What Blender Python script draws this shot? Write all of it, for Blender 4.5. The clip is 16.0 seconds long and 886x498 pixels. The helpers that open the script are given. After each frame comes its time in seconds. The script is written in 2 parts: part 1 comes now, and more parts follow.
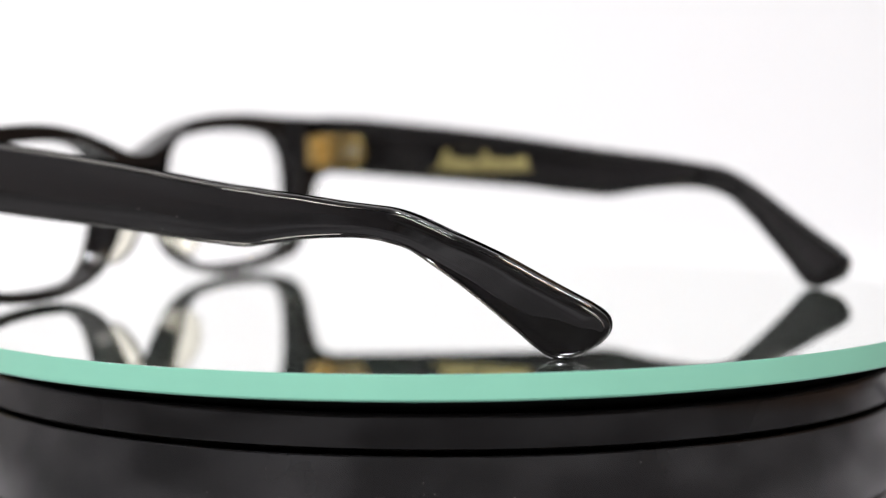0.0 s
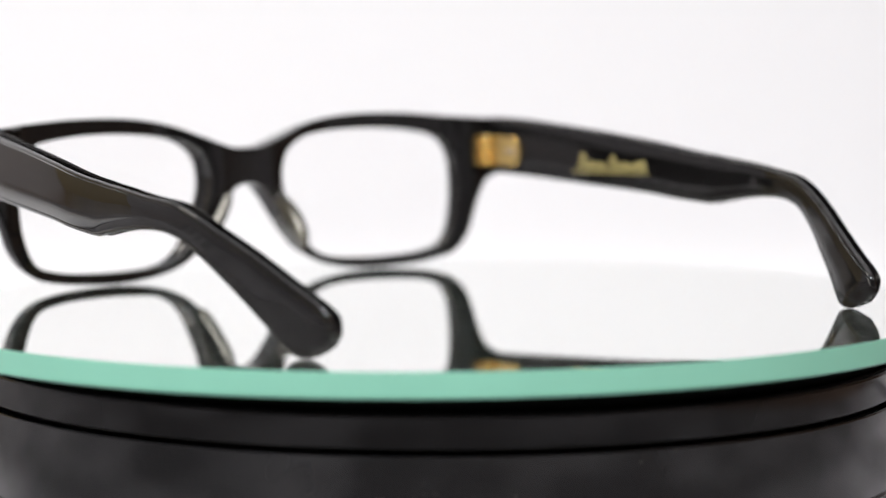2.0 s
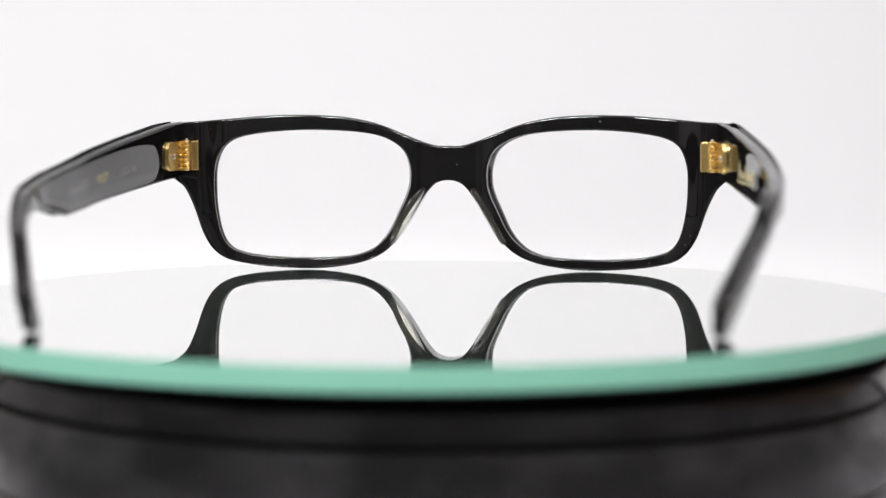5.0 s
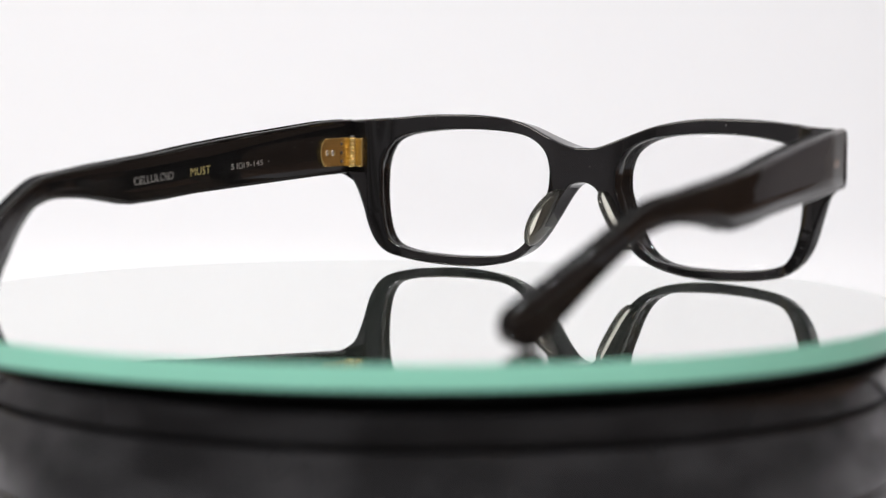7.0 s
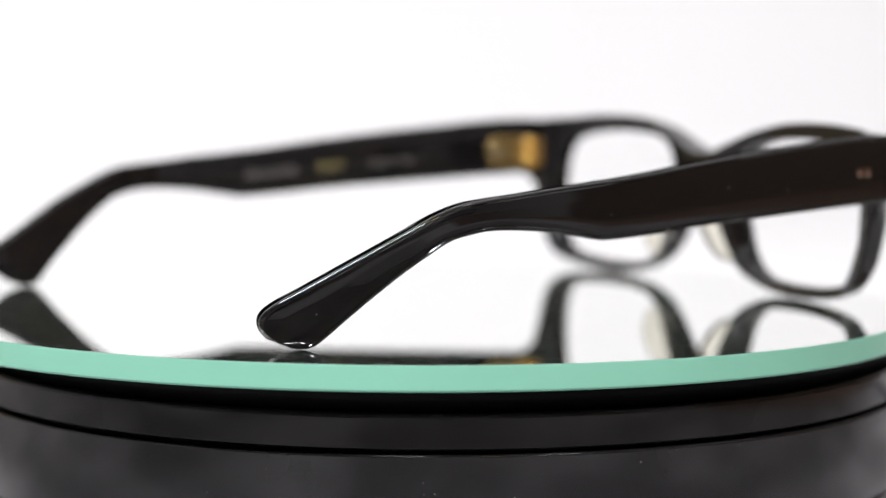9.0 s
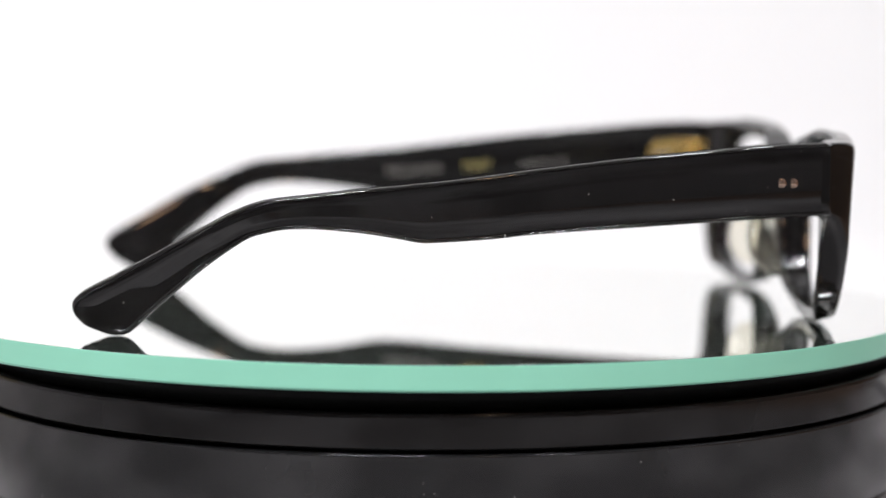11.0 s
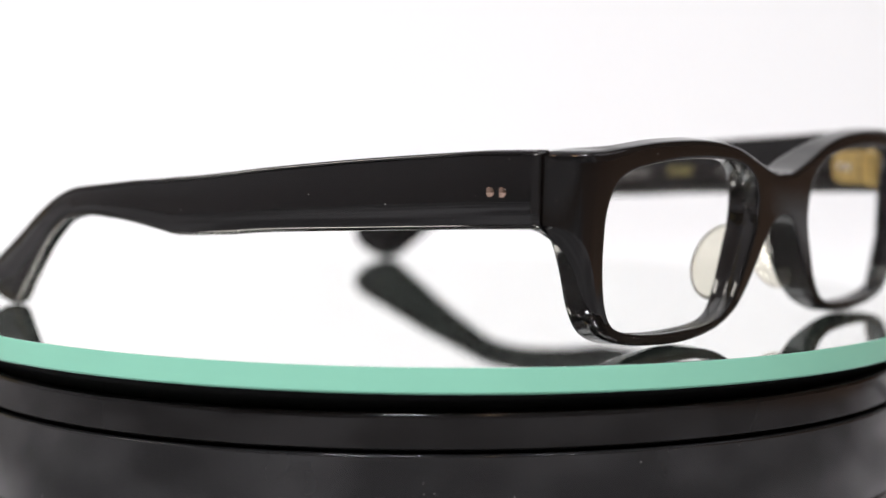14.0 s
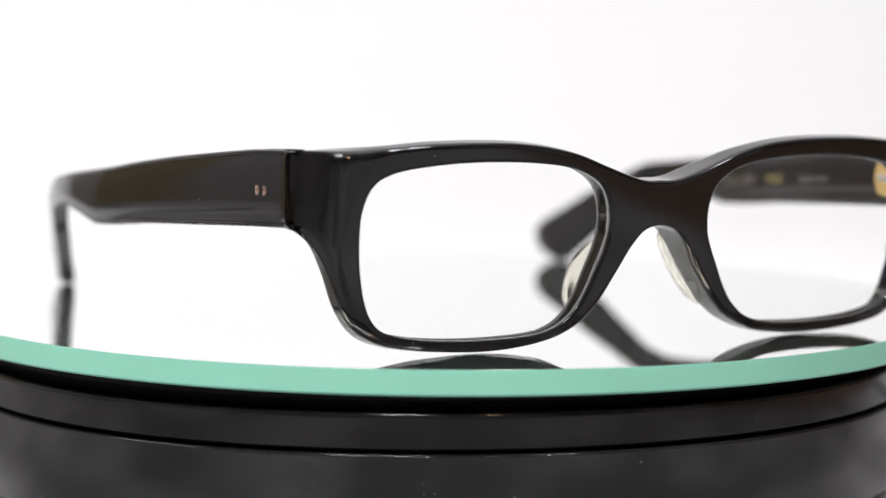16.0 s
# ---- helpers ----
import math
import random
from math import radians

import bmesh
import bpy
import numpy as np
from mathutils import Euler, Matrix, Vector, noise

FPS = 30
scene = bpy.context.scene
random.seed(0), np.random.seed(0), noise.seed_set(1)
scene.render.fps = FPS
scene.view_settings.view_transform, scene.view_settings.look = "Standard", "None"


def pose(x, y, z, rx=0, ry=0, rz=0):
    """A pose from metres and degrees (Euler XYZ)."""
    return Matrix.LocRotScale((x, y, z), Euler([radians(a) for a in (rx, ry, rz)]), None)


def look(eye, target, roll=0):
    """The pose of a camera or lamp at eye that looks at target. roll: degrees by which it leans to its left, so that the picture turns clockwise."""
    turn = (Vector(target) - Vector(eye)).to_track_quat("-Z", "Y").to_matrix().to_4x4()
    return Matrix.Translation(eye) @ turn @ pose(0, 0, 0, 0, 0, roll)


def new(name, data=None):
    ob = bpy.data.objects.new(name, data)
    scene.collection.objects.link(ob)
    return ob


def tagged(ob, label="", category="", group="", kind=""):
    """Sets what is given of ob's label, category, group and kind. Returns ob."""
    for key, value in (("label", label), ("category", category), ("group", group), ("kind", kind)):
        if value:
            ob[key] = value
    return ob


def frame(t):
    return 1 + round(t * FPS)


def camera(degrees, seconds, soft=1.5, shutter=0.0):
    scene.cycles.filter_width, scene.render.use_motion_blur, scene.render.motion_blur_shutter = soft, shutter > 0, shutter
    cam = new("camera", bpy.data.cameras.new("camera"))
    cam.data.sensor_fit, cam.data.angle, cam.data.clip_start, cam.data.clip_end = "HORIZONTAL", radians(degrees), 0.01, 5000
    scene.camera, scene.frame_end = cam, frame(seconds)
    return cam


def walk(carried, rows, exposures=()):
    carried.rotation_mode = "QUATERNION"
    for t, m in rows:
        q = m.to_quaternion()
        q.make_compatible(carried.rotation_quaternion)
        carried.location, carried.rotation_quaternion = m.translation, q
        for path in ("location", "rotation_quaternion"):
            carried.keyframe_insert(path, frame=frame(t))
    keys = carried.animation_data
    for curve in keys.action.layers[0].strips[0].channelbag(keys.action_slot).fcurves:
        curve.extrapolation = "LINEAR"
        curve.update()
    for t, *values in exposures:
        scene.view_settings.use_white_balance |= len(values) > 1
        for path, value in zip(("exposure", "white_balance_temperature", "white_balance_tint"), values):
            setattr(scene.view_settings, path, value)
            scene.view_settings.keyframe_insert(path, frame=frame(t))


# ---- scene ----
MM = 0.001

# --- camera: on a stand before the turntable, half a metre from its axis ---
cam = camera(21.829, 16.0, soft=1.3)
eye = Vector((0.0, -0.50809, 0.05668))
HEADING, TILT = radians(0.211), radians(-5.076)
way = Vector((math.sin(HEADING) * math.cos(TILT), math.cos(HEADING) * math.cos(TILT), math.sin(TILT)))
stand, back = (look(eye + way * d, eye + way * (d + 1), 0.085) for d in (0.0, -0.0054))  # drawn back a little while the lens is set far
walk(cam, [(0.0, stand), (2.8, stand), (3.0, stand), (3.2, back), (3.4, back), (5.5, back), (7.0, back), (7.2, back), (7.45, stand), (7.7, stand), (16.0, stand)],
     [(0.0, -0.08), (1.5, -0.1), (2.6, -0.25), (7.4, -0.25), (8.2, -0.11), (12.0, -0.09), (16.0, -0.12)])
cam.data.dof.use_dof = True
cam.data.dof.aperture_fstop = 9.0
cam.data.dof.aperture_blades = 9

# --- world and lamps ---
world = bpy.data.worlds.new("studio_air")
world.use_nodes = True
scene.world = world
world.node_tree.nodes["Background"].inputs[0].default_value = (0.9, 0.92, 1.0, 1)
world.node_tree.nodes["Background"].inputs[1].default_value = 0.05


def area_lamp(name, place, target, wide, high, watts, colour):
    data = bpy.data.lights.new(name, "AREA")
    data.shape, data.size, data.size_y, data.energy, data.color = "RECTANGLE", wide, high, watts, colour
    ob = new(name, data)
    ob.matrix_basis = look(place, target)
    return ob


area_lamp("soft_lamp_over_table", (0.05, 0.16, 1.15), (0.05, 0.25, 0.0), 0.9, 0.7, 3.4, (0.985, 0.98, 1.0))
# Unseen fill lamps added to brighten the paper, warm left and cool right.
area_lamp("backdrop_lamp_warm", (-0.72, 0.05, 0.8), (-0.3, 0.6, 0.28), 0.35, 0.25, 3.55, (1.0, 0.945, 0.87))
area_lamp("backdrop_lamp_cool", (0.72, 0.05, 0.8), (0.3, 0.6, 0.28), 0.35, 0.25, 0.4, (0.95, 0.93, 1.0))
for x, y, watts in ((-0.34, -0.53, 3.0), (-0.26, -0.58, 3.0), (-0.16, -0.67, 3.0), (-0.07, -0.69, 3.0), (0.36, -0.48, 2.0), (0.44, -0.42, 2.0)):
    area_lamp("spot_lamp", (x, y, 1.0), (0, 0, 0), 0.06, 0.06, watts, (0.955, 0.972, 1.0))
area_lamp("bulb_warm", (0.22, -0.85, 0.8), (0, 0, 0), 0.07, 0.07, 0.9, (1.0, 0.62, 0.36))


# --- materials ---
def material(name):
    m = bpy.data.materials.new(name)
    m.use_nodes = True
    return m, m.node_tree.nodes, m.node_tree.links


def noise_node(nodes, links, scale, detail=4.0):
    c = nodes.new("ShaderNodeTexCoord")
    n = nodes.new("ShaderNodeTexNoise")
    n.inputs["Scale"].default_value, n.inputs["Detail"].default_value = scale, detail
    links.new(c.outputs["Object"], n.inputs["Vector"])
    return n


def surface(name, colour, rough, metal=0.0, spec=0.5, ior=1.5, vary=0.15, scale=300.0, bump=0.0, bump_scale=2000.0, rough_vary=0.05, specks=0.0, patches=False):
    m, nodes, links = material(name)
    b = nodes["Principled BSDF"]
    b.inputs["Metallic"].default_value, b.inputs["IOR"].default_value = metal, ior
    b.inputs["Specular IOR Level"].default_value = spec
    n = noise_node(nodes, links, scale)
    mix = nodes.new("ShaderNodeMix")
    mix.data_type = "RGBA"
    mix.inputs["A"].default_value = (*[c * (1 - vary) for c in colour], 1)
    mix.inputs["B"].default_value = (*[min(1, c * (1 + vary)) for c in colour], 1)
    if patches:
        steep = nodes.new("ShaderNodeMapRange")
        steep.inputs["From Min"].default_value, steep.inputs["From Max"].default_value = 0.38, 0.62
        links.new(n.outputs["Fac"], steep.inputs["Value"])
        links.new(steep.outputs["Result"], mix.inputs["Factor"])
    else:
        links.new(n.outputs["Fac"], mix.inputs["Factor"])
    paint = mix
    if specks:
        n4 = noise_node(nodes, links, 900.0, 1.0)
        cut, paint = nodes.new("ShaderNodeMapRange"), nodes.new("ShaderNodeMix")
        cut.inputs["From Min"].default_value, cut.inputs["From Max"].default_value = 0.80 - specks, 0.83 - specks
        paint.data_type = "RGBA"
        paint.inputs["B"].default_value = (0.3, 0.29, 0.28, 1)
        links.new(n4.outputs["Fac"], cut.inputs["Value"])
        links.new(cut.outputs["Result"], paint.inputs["Factor"])
        links.new(mix.outputs["Result"], paint.inputs["A"])
    links.new(paint.outputs["Result"], b.inputs["Base Color"])
    n2 = noise_node(nodes, links, scale * 4.3)
    r = nodes.new("ShaderNodeMapRange")
    r.inputs["To Min"].default_value, r.inputs["To Max"].default_value = max(0.0, rough - rough_vary), rough + rough_vary
    links.new(n2.outputs["Fac"], r.inputs["Value"])
    links.new(r.outputs["Result"], b.inputs["Roughness"])
    if bump:
        n3 = noise_node(nodes, links, bump_scale, 2.0)
        bp = nodes.new("ShaderNodeBump")
        bp.inputs["Strength"].default_value, bp.inputs["Distance"].default_value = bump, 0.0001
        links.new(n3.outputs["Fac"], bp.inputs["Height"])
        links.new(bp.outputs["Normal"], b.inputs["Normal"])
    return m


def clear(name, tint, gloss, haze=0.0):
    """A thin clear sheet: it lets light straight through, mirrors a share of it, and adds a little greenish haze."""
    m, nodes, links = material(name)
    nodes.remove(nodes["Principled BSDF"])
    t, g, last = (nodes.new(k) for k in ("ShaderNodeBsdfTransparent", "ShaderNodeBsdfGlossy", "ShaderNodeMixShader"))
    t.inputs["Color"].default_value = (*tint, 1)
    g.inputs["Roughness"].default_value = 0.0
    g.inputs["Color"].default_value = (1, 1, 1, 1)
    last.inputs[0].default_value = gloss
    links.new(t.outputs[0], last.inputs[1])
    links.new(g.outputs[0], last.inputs[2])
    if haze:
        # Greenish haze painted in to lift the dark reflections in the mirror.
        n = noise_node(nodes, links, 60.0, 6.0)
        mix = last
        r, d, last = (nodes.new(k) for k in ("ShaderNodeMapRange", "ShaderNodeBsdfDiffuse", "ShaderNodeMixShader"))
        r.inputs["To Min"].default_value, r.inputs["To Max"].default_value = haze * 0.5, haze * 1.5
        d.inputs["Color"].default_value = (0.62, 0.78, 0.68, 1)
        links.new(n.outputs["Fac"], r.inputs["Value"])
        links.new(r.outputs["Result"], last.inputs[0])
        links.new(mix.outputs[0], last.inputs[1])
        links.new(d.outputs[0], last.inputs[2])
    links.new(last.outputs[0], nodes["Material Output"].inputs["Surface"])
    return m


def pad_material():
    m, nodes, links = material("clear_cream_acetate")
    b = nodes["Principled BSDF"]
    b.inputs["Base Color"].default_value = (0.86, 0.835, 0.73, 1)
    b.inputs["Roughness"].default_value = 0.02
    b.inputs["Transmission Weight"].default_value = 0.98
    b.inputs["IOR"].default_value = 1.48
    return m


M_ACETATE = surface("black_acetate", (0.006, 0.0055, 0.0055), 0.035, rough_vary=0.015, vary=0.3, scale=120, bump=0.02, bump_scale=700, specks=0.012)
M_GOLD = surface("gold_plate", (0.95, 0.66, 0.25), 0.19, metal=1.0, vary=0.12, scale=900, bump=0.25, bump_scale=2500)
M_SILVER = surface("steel_screw", (0.75, 0.74, 0.72), 0.2, metal=1.0, scale=1500)
M_RIVET = surface("copper_rivet", (0.5, 0.36, 0.28), 0.14, metal=1.0, scale=1500)
M_GOLD_PRINT = surface("gold_foil_print", (0.74, 0.58, 0.24), 0.35, metal=0.7, scale=1400, vary=0.5)
# Real lettering; its strong colour variation stands in for broken glints on the foil.
M_SILVER_PRINT = surface("silver_foil_print", (0.42, 0.40, 0.38), 0.35, metal=0.7, scale=1400, vary=0.75)
M_SLOT_SHADE = surface("slot_shade", (0.02, 0.012, 0.008), 0.5)
M_LENS = clear("demo_lens", (0.995, 0.995, 0.995), 0.012)
M_PAD = pad_material()
M_TOP = clear("glass_face", (0.996, 0.999, 0.996), 0.08, haze=0.008)
M_MIRROR = surface("silvered_glass", (0.985, 1.0, 0.98), 0.004, metal=1.0, vary=0.01, scale=25, rough_vary=0.003)
M_EDGE = surface("ground_glass_edge", (0.36, 0.84, 0.635), 0.35, vary=0.05, scale=60, bump=0.1, bump_scale=900)
M_BASE = surface("black_base_plastic", (0.013, 0.0128, 0.0134), 0.08, vary=0.4, scale=40, bump=0.10, bump_scale=260, rough_vary=0.05, specks=0.006)
M_PLATTER = surface("satin_black_plastic", (0.012, 0.011, 0.011), 0.1, spec=0.3, vary=0.25, scale=40, bump=0.10, bump_scale=260, rough_vary=0.05)
M_RUBBER = surface("black_rubber", (0.006, 0.006, 0.006), 0.6, spec=0.15, vary=0.3, scale=200)
M_PAPER = surface("white_paper", (0.86, 0.86, 0.872), 0.75, vary=0.012, scale=3.0, rough_vary=0.05)
M_WALL = surface("grey_wall_paint", (0.70, 0.68, 0.70), 0.7, vary=0.06, scale=3.0)
# Brown and olive of the unseen walls and floor are chosen for the acetate's reflections.
M_WOOD_WALL = surface("brown_wall_paint", (0.22, 0.145, 0.10), 0.7, vary=0.1, scale=3.0)
M_OLIVE_WALL = surface("olive_wall_paint", (0.62, 0.52, 0.32), 0.7, vary=0.1, scale=3.0)
M_FLOOR = surface("brown_floor_wood", (0.29, 0.185, 0.125), 0.5, vary=0.3, scale=6.0)
# Patches on the unseen board and south wall are made up for the drum's reflections.
M_TABLE = surface("grey_board", (0.39, 0.38, 0.395), 0.6, vary=0.5, scale=6.0, patches=True)
M_ROOM = surface("grey_wall_reflection_patches", (0.42, 0.432, 0.45), 0.7, vary=0.7, scale=2.6, patches=True)
M_CEIL = surface("ceiling_paint", (0.75, 0.75, 0.75), 0.8, vary=0.03, scale=3.0)


# --- mesh helpers ---
def part(name, bm, mat, parent=None, label="", smooth=True):
    me = bpy.data.meshes.new(name)
    bm.to_mesh(me)
    bm.free()
    for poly in me.polygons:
        poly.use_smooth = smooth
    me.materials.append(mat)
    ob = new(name, me)
    ob.parent = parent
    if label:
        ob["label"] = label
    return ob


def flat_faces(ob):
    """Keeps wide faces flat in the shading, and the turn of the light in the rounded edges."""
    ob.modifiers.new("flat_faces", "WEIGHTED_NORMAL")
    return ob


def catmull(points, per, closed=False):
    """A smooth curve through the points, with per samples for each stretch."""
    n, out = len(points), []
    P = [np.array(q, float) for q in points]
    for i in range(n if closed else n - 1):
        if closed:
            a, b, c, d = P[i - 1], P[i], P[(i + 1) % n], P[(i + 2) % n]
        else:
            a, b, c, d = P[max(i - 1, 0)], P[i], P[i + 1], P[min(i + 2, n - 1)]
        for k in range(per):
            u = k / per
            out.append(0.5 * (2 * b + (c - a) * u + (2 * a - 5 * b + 4 * c - d) * u * u + (3 * b - a - 3 * c + d) * u ** 3))
    if not closed:
        out.append(P[-1])
    return out


def grid_faces(bm, rows, wrap_rows=False, wrap_cols=True):
    """Quads between rows of vertices."""
    n, m = len(rows), len(rows[0])
    for i in range(n if wrap_rows else n - 1):
        for j in range(m if wrap_cols else m - 1):
            q = [rows[i][j], rows[i][(j + 1) % m], rows[(i + 1) % n][(j + 1) % m], rows[(i + 1) % n][j]]
            if len(set(q)) == 4:
                bm.faces.new(q)


def lathe(profile, steps):
    """A turned shape round z; profile: (radius, height) pairs in mm."""
    bm = bmesh.new()
    rows = [[bm.verts.new((r * MM * math.cos(2 * math.pi * k / steps), r * MM * math.sin(2 * math.pi * k / steps), z * MM)) for k in range(steps)] for r, z in profile]
    grid_faces(bm, rows)
    bmesh.ops.recalc_face_normals(bm, faces=bm.faces)
    return bm


def rounded_box(x0, x1, y0, y1, z0, z1, bevel, segments=2):
    bm = bmesh.new()
    bmesh.ops.create_cube(bm, size=1.0)
    for v in bm.verts:
        v.co = Vector(((x0 + x1) / 2 + v.co.x * (x1 - x0), (y0 + y1) / 2 + v.co.y * (y1 - y0), (z0 + z1) / 2 + v.co.z * (z1 - z0))) * MM
    bmesh.ops.bevel(bm, geom=bm.edges[:], offset=bevel * MM, segments=segments, affect="EDGES", profile=0.5)
    return bm


def drum(centre, axis, radius, length, steps=16, bevel=0.0):
    """A short cylinder with softened rims, in mm."""
    bm = bmesh.new()
    q = Vector(axis).to_track_quat("Z", "Y")
    prof = [(0.001, -length / 2), (radius - bevel, -length / 2), (radius, -length / 2 + bevel), (radius, length / 2 - bevel), (radius - bevel, length / 2), (0.001, length / 2)]
    rows = [[bm.verts.new((Vector(centre) + q @ Vector((r * math.cos(2 * math.pi * k / steps), r * math.sin(2 * math.pi * k / steps), z))) * MM) for k in range(steps)] for r, z in prof]
    grid_faces(bm, rows)
    bmesh.ops.recalc_face_normals(bm, faces=bm.faces)
    return bm


def smooth_step(x, a, b):
    u = min(1.0, max(0.0, (x - a) / (b - a)))
    return u * u * (3 - 2 * u)


# --- the studio: a white paper sweep in a plain unseen room, coloured for reflections ---
TABLE = -0.062


def paper_sweep():
    bm = bmesh.new()
    line = [(0.2, TABLE), (0.35, TABLE), (0.575, TABLE)]
    for k in range(1, 13):
        a = math.pi / 2 * k / 12
        line.append((0.575 + 0.03 * math.sin(a), TABLE + 0.03 - 0.03 * math.cos(a)))
    line += [(0.605, 0.3), (0.605, 0.8), (0.605, 1.3)]
    rows = [[bm.verts.new((x, y, z)) for x in np.linspace(-0.65, 0.62, 10)] for y, z in line]
    grid_faces(bm, rows, wrap_cols=False)
    r = bmesh.ops.extrude_face_region(bm, geom=bm.faces[:])
    for v in r["geom"]:
        if isinstance(v, bmesh.types.BMVert):
            v.co += Vector((0, 0.002, -0.002))
    bmesh.ops.recalc_face_normals(bm, faces=bm.faces)
    return tagged(part("backdrop", bm, M_PAPER), "seamless white paper sweep behind the turntable", "backdrop", kind="structure")


paper_sweep()


def slab(name, lo, hi, mat, label, category):
    bm = bmesh.new()
    bmesh.ops.create_cube(bm, size=1.0)
    for v in bm.verts:
        v.co = Vector([(a + b) / 2 + c * (b - a) for a, b, c in zip(lo, hi, v.co)])
    return tagged(part(name, bm, mat, smooth=False), label, category, kind="structure")


slab("floor", (-1.3, -1.5, TABLE - 0.05), (1.3, 1.0, TABLE - 0.024), M_FLOOR, "unseen brown floor, coloured for reflections", "floor")
slab("floor_board", (-1.2, -1.1, TABLE - 0.024), (0.42, 0.75, TABLE - 0.008), M_TABLE, "unseen grey board under the paper, patches added for reflections", "floor")
slab("wall_west", (-1.4, -1.5, TABLE - 0.05), (-1.3, 0.58, 1.6), M_WALL, "plain light grey painted wall", "wall")
slab("wall_west_end", (-1.4, 0.58, TABLE - 0.05), (-1.3, 1.0, 1.6), M_OLIVE_WALL, "unseen olive brown wall, coloured for reflections", "wall")
slab("wall_east", (1.3, -0.68, TABLE - 0.05), (1.4, 1.0, 1.6), M_WOOD_WALL, "unseen dark brown wall, coloured for reflections", "wall")
slab("wall_east_end", (1.3, -1.5, TABLE - 0.05), (1.4, -0.68, 1.6), M_WALL, "plain light grey painted wall", "wall")
slab("wall_south", (-1.4, -1.6, TABLE - 0.05), (1.4, -1.5, 1.6), M_ROOM, "unseen grey wall, patches added for reflections", "wall")
slab("wall_north", (-1.4, 1.0, TABLE - 0.05), (1.4, 1.1, 1.6), M_WALL, "plain light grey painted wall", "wall")
slab("ceiling", (-1.4, -1.6, 1.6), (1.4, 1.1, 1.7), M_CEIL, "plain white painted ceiling", "ceiling")


# --- the turntable: a black drum, and a round mirror that turns on it ---
def turntable_base():
    thing = tagged(new("turntable_base"), "glossy black plastic turntable drum with fine grooves", "turntable")
    thing.location = (0.5 * MM, 0, TABLE)
    up = -TABLE / MM
    flat_faces(part("platter", lathe([(0.01, up - 8.8), (101.3, up - 8.8), (101.8, up - 8.95), (102.15, up - 9.3), (102.2, up - 9.9), (102.2, up - 15.2), (102.0, up - 15.6), (0.01, up - 15.6)], 256), M_PLATTER, thing))
    flat_faces(part("platter_mat", lathe([(0.01, up - 5.3), (99.4, up - 5.3), (99.8, up - 5.8), (99.8, up - 8.8), (0.01, up - 8.8)], 192), M_RUBBER, thing, "matt black mat under the mirror"))
    flat_faces(part("groove", lathe([(0.01, up - 15.6), (100.6, up - 15.6), (100.6, up - 16.4), (0.01, up - 16.4)], 192), M_RUBBER, thing, "dark recessed groove"))
    flat_faces(part("drum", lathe([(0.01, up - 16.4), (102.3, up - 16.4), (102.6, up - 16.45), (102.75, up - 16.6), (102.8, up - 16.9), (102.8, up - 33.4), (102.1, up - 33.8), (102.1, up - 34.2), (102.8, up - 34.6), (102.8, 4.0), (102.0, 1.0), (100.0, 0.0), (0.01, 0.0)], 256), M_BASE, thing))
    return thing


def mirror_disc():
    thing = tagged(new("mirror_disc"), "round mirror with a green glass edge on the turntable", "mirror")
    R = 109.6
    flat_faces(part("glass_edge", lathe([(R - 0.05, -0.13), (R, -0.17), (R, -0.4), (R, -4.5), (R, -4.7), (R - 0.3, -5.0), (R - 1.2, -5.0), (R - 1.2, -0.42), (R - 0.3, -0.2)], 256), M_EDGE, thing, "pale green ground glass edge"))
    part("arris", lathe([(R - 0.13, -0.004), (R - 0.1, -0.01), (R - 0.02, -0.08), (R + 0.003, -0.14), (R + 0.004, -0.22)], 256), M_TOP, thing, "thin polished bevel along the edge")
    part("silvering", lathe([(0.01, -0.1), (60, -0.1), (R - 0.07, -0.1)], 192), M_MIRROR, thing, "silver mirror layer")
    part("back_plate", lathe([(0.01, -5.28), (R - 2.0, -5.28), (R - 2.0, -0.6), (0.01, -0.6)], 128), M_RUBBER, thing, "dark painted back of the mirror")
    face = part("glass_face", lathe([(0.01, 0.0), (60, 0.0), (R - 0.14, 0.0)], 192), M_TOP, thing, "clear glass face")
    face.visible_shadow = False
    return thing


base = turntable_base()
disc = mirror_disc()


# --- the glasses ---
LEAN = 0.075  # the front leans forward at the top


def front_y(x, z):
    x = abs(x)
    return 84.4 - 0.00105 * x * x - 7.0 * smooth_step(x, 64, 73.7) ** 1.2 + LEAN * (z - 22) * (1 - smooth_step(x, 60, 70))


def back_y(x, z):
    x = abs(x)
    y = 79.6 - 0.0008 * x * x + LEAN * (z - 22) * (1 - smooth_step(x, 60, 70))
    y -= 3.2 * (1 - smooth_step(x, 7.0, 24.0))  # the bridge is built up behind
    low = x + 0.4 * max(0.0, 14.0 - z) * smooth_step(x, 46.0, 58.0)
    return y + (73.5 - y) * smooth_step(low, 58.0, 65.5)


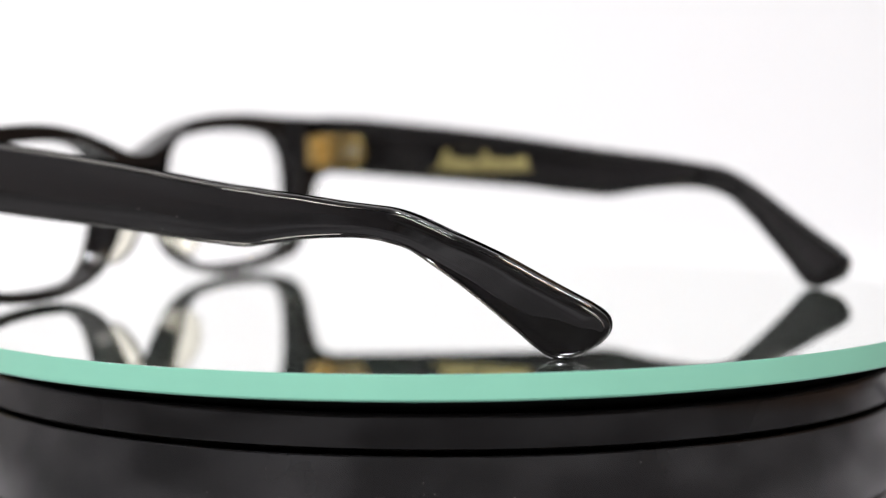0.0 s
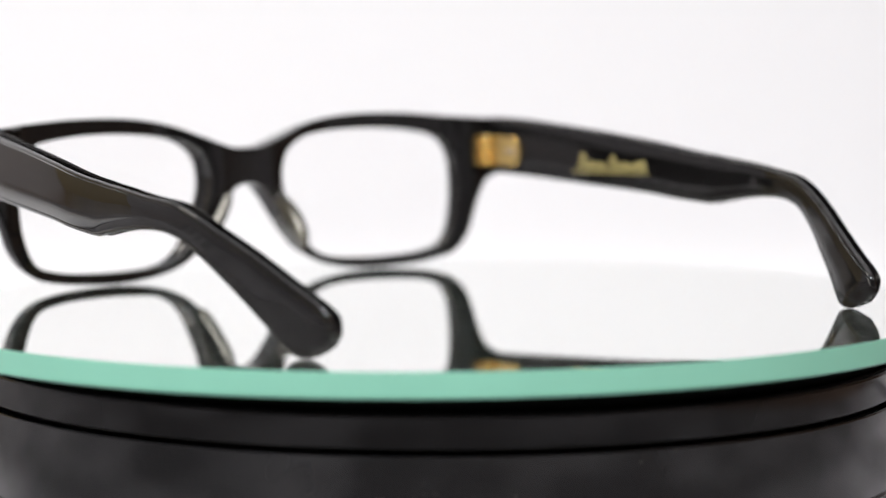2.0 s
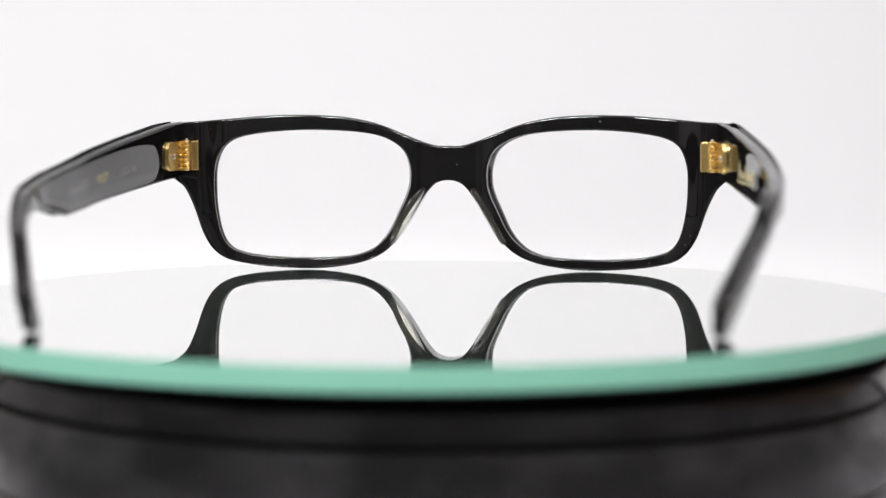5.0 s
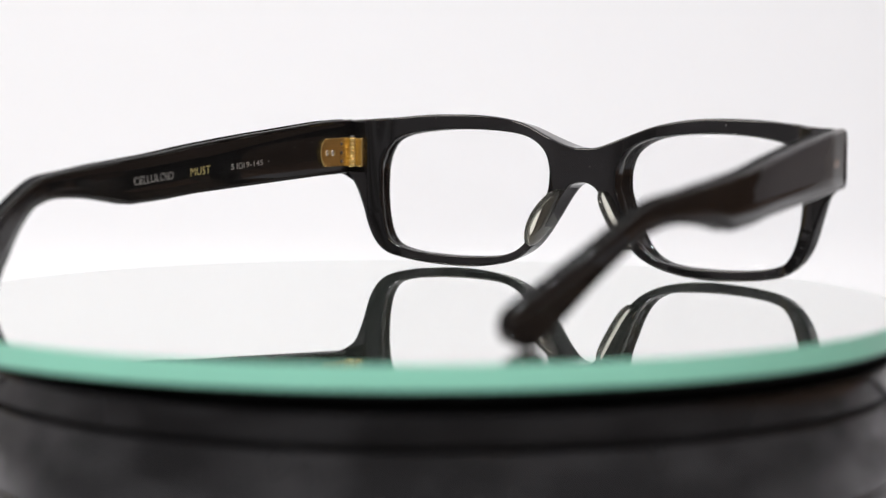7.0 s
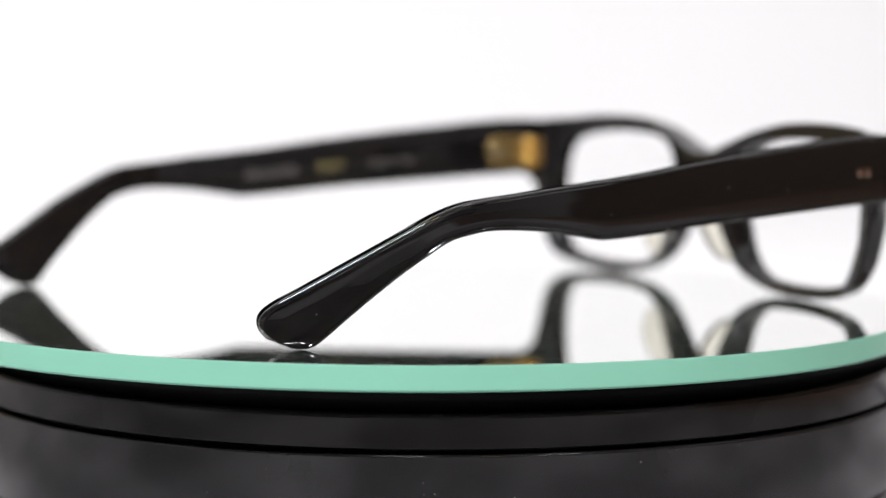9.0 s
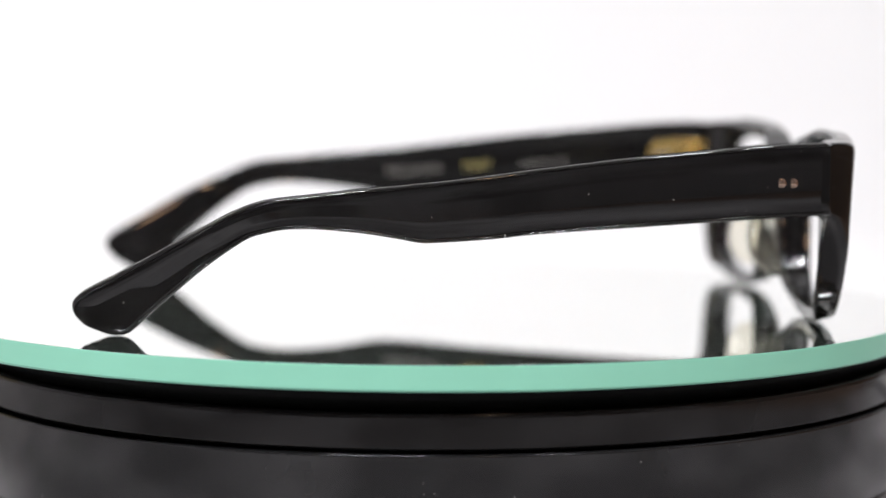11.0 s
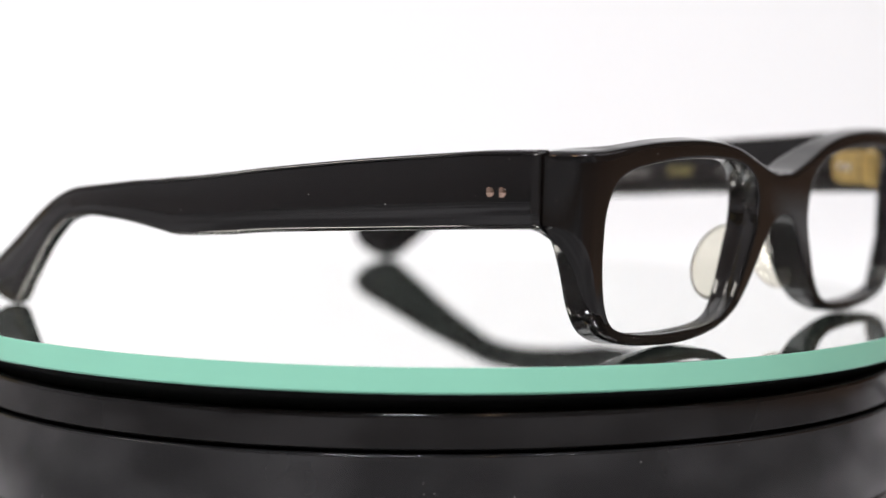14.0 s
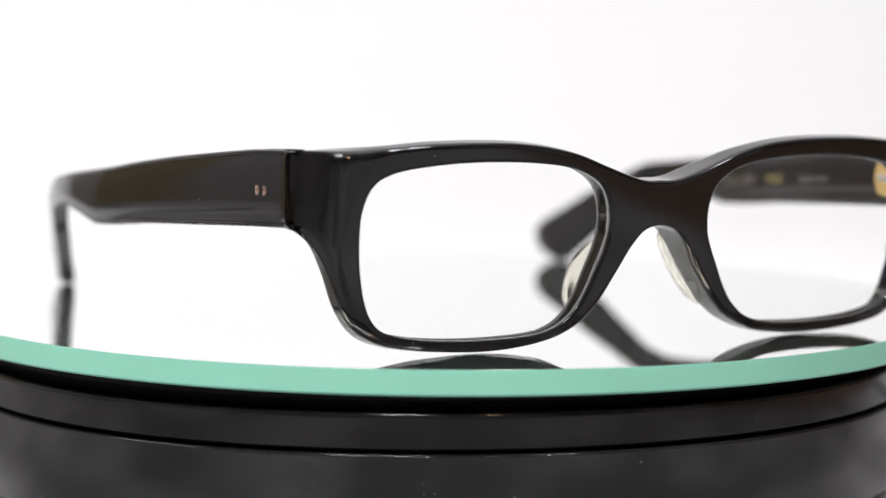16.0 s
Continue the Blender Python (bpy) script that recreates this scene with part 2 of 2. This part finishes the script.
OUTLINE = [(0, 32.0), (3, 32.05), (6.5, 33.0), (12, 35.1), (18, 37.4), (24, 38.8), (30, 39.55), (37, 39.85), (47, 39.7), (56, 39.0), (63, 38.45), (69.5, 38.0), (72.0, 37.85), (72.8, 37.3), (73.0, 35), (73.0, 30), (73.0, 26), (72.8, 24.7),
           (72.1, 23.9), (70.4, 23.0), (68.2, 20.5), (66, 15.7), (63.7, 9.2), (60.8, 4.8), (56.8, 2.3), (50, 0.9), (42, 0.25), (35, 0.1), (28, 0.7), (21.3, 2.2), (16.1, 5.0), (12.4, 9.2), (9.1, 14.2), (6.3, 18.9), (4, 21.8), (2, 22.9), (0, 23.2)]
OPENING = [(9.8, 22.5), (10.0, 27.0), (11.9, 31.0), (16.3, 33.8), (22.1, 35.2), (31, 35.9), (40.5, 35.9), (49, 35.2), (55.2, 34.0), (58.9, 31.7), (60.8, 27.1), (61.1, 21.3), (60.7, 15.4), (59.5, 9.8), (57.6, 6.3), (54.6, 4.5), (48.2, 3.3), (38.1, 2.8), (27, 3.2),
           (21.3, 4.5), (17.6, 6.9), (14.8, 10.5), (12.4, 15.4), (10.7, 19.1)]
LENS_MID = np.array((36.0, 20.0))


def ring_hit(ring, angle):
    """The point of a closed ring on the ray from the lens's middle."""
    d = np.array((math.cos(angle), math.sin(angle)))
    for a, b in zip(ring, ring[1:] + ring[:1]):
        e = b - a
        det = d[0] * -e[1] + d[1] * e[0]
        if abs(det) < 1e-12:
            continue
        r = a - LENS_MID
        s = (r[0] * -e[1] + r[1] * e[0]) / det
        u = (d[0] * r[1] - d[1] * r[0]) / det
        if s > 0 and -1e-9 <= u <= 1 + 1e-9:
            return LENS_MID + d * s
    raise ValueError("no crossing")


def front_frame(parent):
    """The front: one ring of acetate round each lens, joined at the bridge."""
    outer = catmull(OUTLINE, 8)
    ring = catmull(OPENING, 8, closed=True)
    n = len(outer)
    cols = []
    for k, o in enumerate(outer):
        t = outer[min(k + 1, n - 1)] - outer[max(k - 1, 0)]
        if k in (0, n - 1):
            t = np.array((1.0, 0.0)) if k == 0 else np.array((-1.0, 0.0))
        t = t / np.linalg.norm(t)
        cols.append((o, np.array((t[1], -t[0])), 1.0))
    for z in np.linspace(25.1, 29.9, 7):
        cols.append((np.array((0.0, z)), np.array((0.0, 0.0)), 0.0))
    bm = bmesh.new()
    rows = []
    for o, inward, soft in cols:
        i = ring_hit(ring, math.atan2(o[1] - LENS_MID[1], o[0] - LENS_MID[0]))
        away = (o - i) / np.linalg.norm(o - i)
        j = LENS_MID + (i - LENS_MID) * np.array((1.0 if i[0] > 36 else 0.955, 0.99 if i[1] > 20 else 1.005))
        of = o + np.array((0.0, 0.35 * (1 - smooth_step(o[1], 3, 10)) - 0.35 * smooth_step(o[1], 28, 36) * (1 - smooth_step(o[0], 60, 70)))) * soft
        loop = []

        def put(q, y):
            loop.append(bm.verts.new((q[0] * MM, y * MM, q[1] * MM)))

        fr, br, ir = (1.0 + 0.9 * smooth_step(o[0], 54, 62) * (1 - smooth_step(o[0], 69, 72))) * soft, 0.65 * soft, 0.6
        if o[1] < 26:  # finer edge under the bridge
            fr, br = (r * (0.4 + 0.6 * smooth_step(o[0], 3.0, 10.0)) for r in (fr, br))
        fi, fo = j + away * ir, of + inward * fr
        bi, bo = i + away * ir * 0.8, o + inward * br
        for u in np.linspace(0.0, 1.0, 25):
            q = fi + (fo - fi) * u
            put(q, front_y(q[0], q[1]))
        for a in (30, 60, 90):
            a = radians(a)
            q = of + inward * fr * (1 - math.sin(a))
            put(q, front_y(q[0], q[1]) - fr * (1 - math.cos(a)))
        yf, yb = front_y(of[0], of[1]) - fr, back_y(o[0], o[1]) + br
        for u in (0.15, 0.5, 0.85):
            put(of + (o - of) * u, yf + (yb - yf) * u)
        for a in (0, 30, 60):
            a = radians(a)
            q = o + inward * br * (1 - math.cos(a))
            put(q, back_y(q[0], q[1]) + br * (1 - math.sin(a)))
        for u in np.linspace(0.0, 1.0, 25):
            q = bo + (bi - bo) * u
            put(q, back_y(q[0], q[1]))
        for a in (30, 60, 90):
            a = radians(a)
            q = i + away * ir * 0.8 * (1 - math.sin(a))
            put(q, back_y(q[0], q[1]) + ir * 0.8 * (1 - math.cos(a)))
        yb, yf = back_y(i[0], i[1]) + ir * 0.8, front_y(j[0], j[1]) - ir
        for u, dent in ((0.15, 0.0), (0.42, 0.25), (0.5, 0.6), (0.58, 0.25), (0.85, 0.0)):
            put(i + (j - i) * u + away * dent, yb + (yf - yb) * u)
        for a in (0, 30, 60):
            a = radians(a)
            q = j + away * ir * (1 - math.cos(a))
            put(q, front_y(q[0], q[1]) - ir * (1 - math.sin(a)))
        rows.append(loop)
    grid_faces(bm, rows, wrap_rows=True)
    twin = bmesh.ops.duplicate(bm, geom=bm.verts[:] + bm.edges[:] + bm.faces[:])
    for v in twin["geom"]:
        if isinstance(v, bmesh.types.BMVert):
            v.co.x = -v.co.x
    bmesh.ops.remove_doubles(bm, verts=bm.verts, dist=2e-6)
    seam = [f for f in bm.faces if all(abs(v.co.x) < 3e-6 for v in f.verts)]
    bmesh.ops.delete(bm, geom=seam, context="FACES")
    bmesh.ops.recalc_face_normals(bm, faces=bm.faces)
    return flat_faces(part("front_frame", bm, M_ACETATE, parent))


def lens(parent, side):
    ring = catmull(OPENING, 4, closed=True)
    bm = bmesh.new()
    rows = []
    for depth, scales in ((1.9, (0.001, 0.3, 0.6, 0.85, 1.0)), (3.3, (1.0, 0.85, 0.6, 0.3, 0.001))):
        for s in scales:
            loop = []
            for q in ring:
                away = (q - LENS_MID) / np.linalg.norm(q - LENS_MID)
                p = LENS_MID + (q + away * 0.25 - LENS_MID) * s
                loop.append(bm.verts.new((side * p[0] * MM, (84.4 - 0.00105 * p[0] * p[0] + LEAN * (p[1] - 22) - depth + 0.0005 * (1 - s * s) * 900) * MM, p[1] * MM)))
            rows.append(loop)
    grid_faces(bm, rows)
    bmesh.ops.recalc_face_normals(bm, faces=bm.faces)
    ob = part("lens", bm, M_LENS, parent, "clear demo lens")
    ob.visible_shadow = False
    return ob


TEMPLE_X = catmull([(90, 71.0), (73, 72.9), (60, 74.8), (36, 77.6), (10, 80.4), (-9, 81.3), (-30, 81.0), (-46, 79.0), (-58, 75.0), (-68, 71.2), (-80, 67.2)], 10)
TX_Y, TX_X = [q[0] for q in TEMPLE_X][::-1], [q[1] for q in TEMPLE_X][::-1]
TEMPLE_SIDES = [(73.7, 38.25, 73.5, 24.0), (66, 38.0, 66, 23.65), (59, 37.65, 59, 23.3), (37.6, 35.9, 37.6, 22.05), (16, 33.55, 16, 20.75), (5.3, 32.15, 5.3, 19.75), (-4.5, 31.0, -5.2, 19.1), (-8.5, 30.65, -8.8, 19.1), (-13, 30.15, -13, 19.8), (-20.5, 29.45, -20.5, 20.9),
                (-28.6, 28.45, -28.4, 21.5), (-34.6, 27.75, -34.0, 21.45), (-39.3, 26.95, -38, 20.75), (-44.4, 25.05, -41.5, 19.65), (-49.6, 22.25, -45.2, 17.25), (-55.2, 19.05, -49.7, 13.85), (-61.3, 15.55, -54.7, 9.5), (-67.3, 12.15, -59.5, 5.1), (-72.3, 9.45, -62.9, 1.8),
                (-74.8, 7.55, -65.0, 0.3), (-75.5, 5.9, -67.2, 0.0), (-75.0, 4.1, -69.2, 0.35), (-73.4, 2.4, -71.1, 1.15)]


def temple_x(y):
    return float(np.interp(y, TX_Y, TX_X))


def temple_thick(y):
    return 3.6 + 0.7 * smooth_step(y, -40, 20) - 1.1 * smooth_step(-y, 69.0, 72.5)


def temple(parent, side):
    sides = catmull(TEMPLE_SIDES, 5)
    bm = bmesh.new()
    rows = []
    for yt, zt, yb, zb in sides:
        bent = smooth_step(-(yt + yb) / 2, 0, 60) if side < 0 else 0.0
        top, bot = np.array((yt - 1.3 * bent, zt + 0.25 * bent)), np.array((yb - 1.3 * bent, zb))
        if side > 0:
            top = top - np.array((0.0, 0.25 * (1 - smooth_step(yt, 40.0, 70.0))))
        if side < 0:
            top = top + (top - bot) / np.linalg.norm(top - bot) * 1.15 * smooth_step(-yt, 44.0, 58.0)
            top = top - np.array((0.0, 0.45 * (1 - smooth_step(yt, 40.0, 70.0)) * smooth_step(yt, -48.0, -28.0)))
        h = np.linalg.norm(top - bot)
        d = (top - bot) / h
        b = min(0.8 + 0.3 * smooth_step(-(yt + yb) / 2, 40, 66), h * 0.3)
        mid = (yt + yb) / 2
        loop, out, twist = [], temple_x(mid) - (1.6 if side > 0 else 1.5) * smooth_step(-mid, 20.0, 60.0) + 1.0 * bent - 0.25 * smooth_step(-mid, 69.0, 72.5), (-0.4 if side > 0 else -1.0) * smooth_step(-mid, 25.0, 62.0)

        def put(q, dx):
            loop.append(bm.verts.new((side * (out + twist * (0.25 - float(np.dot(top - q, d)) / h) + dx) * MM, q[0] * MM, q[1] * MM)))

        th = temple_thick((yt + yb) / 2)
        for cx, sz in ((0, 1), (0, -1), (1, -1), (1, 1)):
            arc = []
            for a in (0, 22, 45, 68, 90):
                s, c = math.sin(radians(a)), math.cos(radians(a))
                arc.append((b * (1 - s), b * (1 - c)))
            if (cx, sz) in ((0, -1), (1, 1)):
                arc = arc[::-1]
            for inset_x, inset_h in [(x, z) for z, x in arc]:
                q = (top - d * inset_h) if sz > 0 else (bot + d * inset_h)
                put(q, -inset_x if cx == 0 else -th + inset_x)
            if (cx, sz) in ((0, 1), (1, -1)):
                for u in (0.03, 0.35, 0.65, 0.97):
                    q = (top - d * b) * (1 - u) + (bot + d * b) * u if sz > 0 else (bot + d * b) * (1 - u) + (top - d * b) * u
                    put(q, 0 if cx == 0 else -th)
        rows.append(loop)
    middle = sum((v.co for v in rows[0]), Vector()) / len(rows[0])
    rim = [bm.verts.new(middle + (v.co - middle) * 0.93) for v in rows[0]]
    for v in rows[0]:
        v.co.y -= 0.55 * MM
    rows.insert(0, rim)
    grid_faces(bm, rows)
    bm.faces.new(rows[0])
    bm.faces.new(rows[-1])
    bmesh.ops.recalc_face_normals(bm, faces=bm.faces)
    ob = part("temple", bm, M_ACETATE, parent)
    for poly in ob.data.polygons:
        if len(poly.vertices) > 4:
            poly.use_smooth = False
    return flat_faces(ob)


def nose_pad(parent, side):
    """A thin oval sheet with a rounded rim, turned back at its free edge."""
    bm = bmesh.new()
    along, normal = Vector((0.5, 0, -0.866)), Vector((0.866, 0, 0.5))
    rows, half, steps = [], 0.7, 48
    profile = [(u, 1.0) for u in (0.001, 0.3, 0.6, 0.82)] + [(0.88 + 0.12 * math.sin(radians(a)), math.cos(radians(a))) for a in range(0, 181, 20)] + [(u, -1.0) for u in (0.82, 0.6, 0.3, 0.001)]
    for u, c in profile:
        loop = []
        for k in range(steps):
            w = 2 * math.pi * k / steps
            a, b = u * math.cos(w), u * math.sin(w)
            p = Vector((10.2, 75.6, 13.9)) + along * (8.5 * a) + Vector((0, 5.7 * b, 0)) + normal * (half * c + 1.1 * max(0, -b) ** 2 + 0.3 * a * a)
            loop.append(bm.verts.new(Vector((side * p.x, p.y, p.z)) * MM))
        rows.append(loop)
    grid_faces(bm, rows)
    bmesh.ops.recalc_face_normals(bm, faces=bm.faces)
    ob = part("nose_pad", bm, M_PAD, parent, "clear cream nose pad")
    ob.visible_shadow = False
    return ob


def inside(y, lift):
    """The x of the temple's inner face at y, lifted off it."""
    return temple_x(y) - temple_thick(y) - lift


def on_inside(bm, side, lift):
    """Bends a flat drawing (y along, z up, x as height, in mm) on to a temple's inner face."""
    for v in bm.verts:
        v.co = Vector((side * (inside(v.co.y, lift) - v.co.x), v.co.y, v.co.z)) * MM
    bmesh.ops.recalc_face_normals(bm, faces=bm.faces)
    return bm


def hinge(parent, side):
    """A seven-barrel hinge: a leaf on the temple, a leaf on the front, the barrels between."""
    body = tagged(new("hinge"), "gold-plated seven-barrel hinge")
    body.parent = parent
    # temple leaf, round at its far end
    bm = bmesh.new()
    shape = [(71.6, 33.6), (71.6, 25.8)] + [(63.0 - 3.2 * math.sin(radians(a)) ** 0.8, 29.55 - 3.85 * math.cos(radians(a))) for a in range(15, 166, 10)]
    rows = []
    for inset, h in ((0, 0), (0, 0.8), (0.2, 0.95), (2.8, 0.96)):
        rows.append([bm.verts.new((h, 64.6 + (y - 64.6) * (1 - inset / 4.5), 29.55 + (z - 29.55) * (1 - inset / 4.0))) for y, z in shape])
    grid_faces(bm, rows)
    bm.faces.new(rows[-1])
    part("temple_leaf", on_inside(bm, side, 0.0), M_GOLD, body, smooth=False)
    # front leaf on the back of the endpiece
    xs = sorted((side * 64.3, side * 67.0))
    part("front_leaf", rounded_box(xs[0], xs[1], 71.3, 74.6, 25.7, 33.4, 0.35), M_GOLD, body, smooth=False)
    for k in range(7):
        z = 26.2 + k * 1.12
        part("barrel", drum((side * 67.3, 71.0, z), (0, 0, 1), 1.4, 1.0, 14, 0.2), M_GOLD, body)
    part("hinge_pin", drum((side * 67.3, 71.0, 33.75), (0, 0, 1), 0.7, 0.3, 12, 0.1), M_SILVER, body, "steel hinge screw")
    for y in (62.3, 64.4):
        part("screw", drum((side * (inside(y, 1.0)), y, 29.5), (1, 0, 0), 0.85, 0.35, 14, 0.12), M_SILVER, body, "small steel screw head")
    # The slots are not cut: dark discs carry their shade as colour.
    for z in (27.2, 29.5, 31.8):
        y = 67.6
        part("slot", drum((side * (inside(y, 0.93)), y, z), (1, 0, 0), 0.5, 0.2, 8, 0.05), M_SLOT_SHADE, body, "dark disc for the shade of a slot in the leaf")


def rivets(parent, side):
    for y in (64.0, 66.4):
        part("rivet", drum((side * (temple_x(y) - 0.02), y, 30.4), (1, 0.08 * side, 0), 0.95, 0.12, 20, 0.04), M_RIVET, parent, "flush round copper rivet")


def print_text(parent, body, side, y0, y1, z0, z1, mat, name):
    """Flat lettering from y0 to y1 on a temple's inner face; the lines slope with it."""
    curve = bpy.data.curves.new(name, "FONT")
    curve.body, curve.size, curve.resolution_u = body, 1.0, 3
    ob = new(name, curve)
    dg = bpy.context.evaluated_depsgraph_get()
    me = bpy.data.meshes.new_from_object(ob.evaluated_get(dg))
    bpy.data.objects.remove(ob)
    bm = bmesh.new()
    bm.from_mesh(me)
    bpy.data.meshes.remove(me)
    lo = [min(v.co[i] for v in bm.verts) for i in (0, 1)]
    hi = [max(v.co[i] for v in bm.verts) for i in (0, 1)]
    for v in bm.verts:
        u, w = (v.co.x - lo[0]) / (hi[0] - lo[0]), (v.co.y - lo[1]) / (hi[1] - lo[1])
        y = y0 + (y1 - y0) * u
        v.co = Vector((0, y, z0 + 0.075 * (y - y0) + (z1 - z0) * w))
    return part(name, on_inside(bm, side, 0.03), mat, parent, smooth=False)


def stroke(parent, points, width, side, mat, name, label=""):
    """A printed pen stroke on a temple's inner face."""
    bm = bmesh.new()
    pts = catmull(points, 5)
    rows = []
    for k, q in enumerate(pts):
        t = pts[min(k + 1, len(pts) - 1)] - pts[max(k - 1, 0)]
        t = t / (np.linalg.norm(t) + 1e-9)
        w = width * (0.55 + 0.45 * math.sin(math.pi * min(1, 0.1 + k / len(pts))))
        rows.append([bm.verts.new((0, q[0] - t[1] * w * s, q[1] + t[0] * w * s)) for s in (-0.5, 0.5)])
    grid_faces(bm, rows, wrap_cols=False)
    return part(name, on_inside(bm, side, 0.03), mat, parent, label, smooth=False)


def glasses():
    thing = tagged(new("eyeglasses"), "glossy black acetate eyeglasses with gold hinges, temples open", "glasses")
    front_frame(thing)
    for side in (1, -1):
        lens(thing, side)
        temple(thing, side)
        nose_pad(thing, side)
        hinge(thing, side)
        rivets(thing, side)
    # lettering inside one temple
    print_text(thing, "CELLULOID", -1, -6.9, 7.1, 23.6, 25.5, M_SILVER_PRINT, "lettering")
    print_text(thing, "MUST", -1, 13.0, 19.9, 25.1, 27.1, M_GOLD_PRINT, "lettering")
    print_text(thing, "51", -1, 27.2, 29.6, 26.2, 27.6, M_SILVER_PRINT, "lettering")
    print_text(thing, "19-145", -1, 31.8, 38.9, 26.55, 27.95, M_SILVER_PRINT, "lettering")
    for a, b in (((30.1, 26.45), (31.3, 26.5)), ((30.1, 27.8), (31.3, 27.85)), ((30.15, 26.4), (30.15, 27.8)), ((31.25, 26.45), (31.25, 27.85))):
        stroke(thing, [a, b], 0.22, -1, M_SILVER_PRINT, "lettering")
    # gold flourish inside the other temple
    stroke(thing, [(41.2, 25.2), (36, 25.1), (28, 25.2), (20, 25.2), (13.2, 25.3)], 0.55, 1, M_GOLD_PRINT, "flourish", "gold printed underline")
    for k, (y, h) in enumerate(((37.4, 3.4), (35.0, 1.6), (32.6, 1.3), (30.4, 1.2), (26.6, 3.2), (24.4, 1.5), (22.2, 1.6), (20.0, 1.2), (17.8, 1.9), (15.8, 2.2))):
        z = 26.0 + (y - 38.6) * 0.004
        stroke(thing, [(y + 1.3, z), (y - 0.2, z + h), (y - 0.9, z + h * 0.7), (y - 0.4, z + 0.2), (y - 1.8, z + 0.5)], 1.0, 1, M_GOLD_PRINT, "flourish", "gold printed pen stroke")
    # worn a little out of square: one side of the front sits further back, and the temples end a little short
    for ob in thing.children_recursive:
        if ob.type == "MESH":
            for v in ob.data.vertices:
                x, y = v.co.x / MM, v.co.y / MM
                fore = smooth_step(y, -40.0, 60.0)
                v.co.y += (fore * (-0.017 * x - 0.4) + (1 - fore) * (1.0 + 0.004 * x)) * MM
    return thing


specs = glasses()


# --- what moves: the mirror turns clockwise with the glasses on it; the lens is refocused twice ---
TURN_START, TURN_RATE = 60.351, -13.284
SPECS_OFF = (-4.479 * MM, -0.482 * MM)
DISC_OFF = (-3.426 * MM, -4.284 * MM)
WOBBLE = pose(0, 0, 0, -0.489, -0.22, 0)  # the mirror does not lie quite level
focus_mark = tagged(new("focus_mark"), kind="structure")
cam.data.dof.focus_object = focus_mark
NEAR, FAR = 0.417, 0.588


def motions():
    rows_disc, rows_specs = [], []
    for k in range(33):
        t = k * 0.5
        a = TURN_START + TURN_RATE * t
        turn = pose(0, 0, 0, 0, 0, a)
        rows_disc.append((t, turn @ WOBBLE @ pose(*DISC_OFF, 0)))
        rows_specs.append((t, turn @ WOBBLE @ pose(*SPECS_OFF, 0)))
    walk(disc, rows_disc)
    walk(specs, rows_specs)
    walk(focus_mark, [(t, Matrix.Translation(eye + way * d)) for t, d in ((0.0, NEAR), (1.4, 0.432), (2.0, 0.467), (2.5, 0.464), (3.0, 0.468), (3.2, FAR), (5.0, FAR), (7.0, FAR), (7.35, 0.565), (7.6, 0.51), (7.77, NEAR), (9.5, NEAR), (11.8, 0.433), (13.0, 0.429), (16.0, 0.43))])


motions()
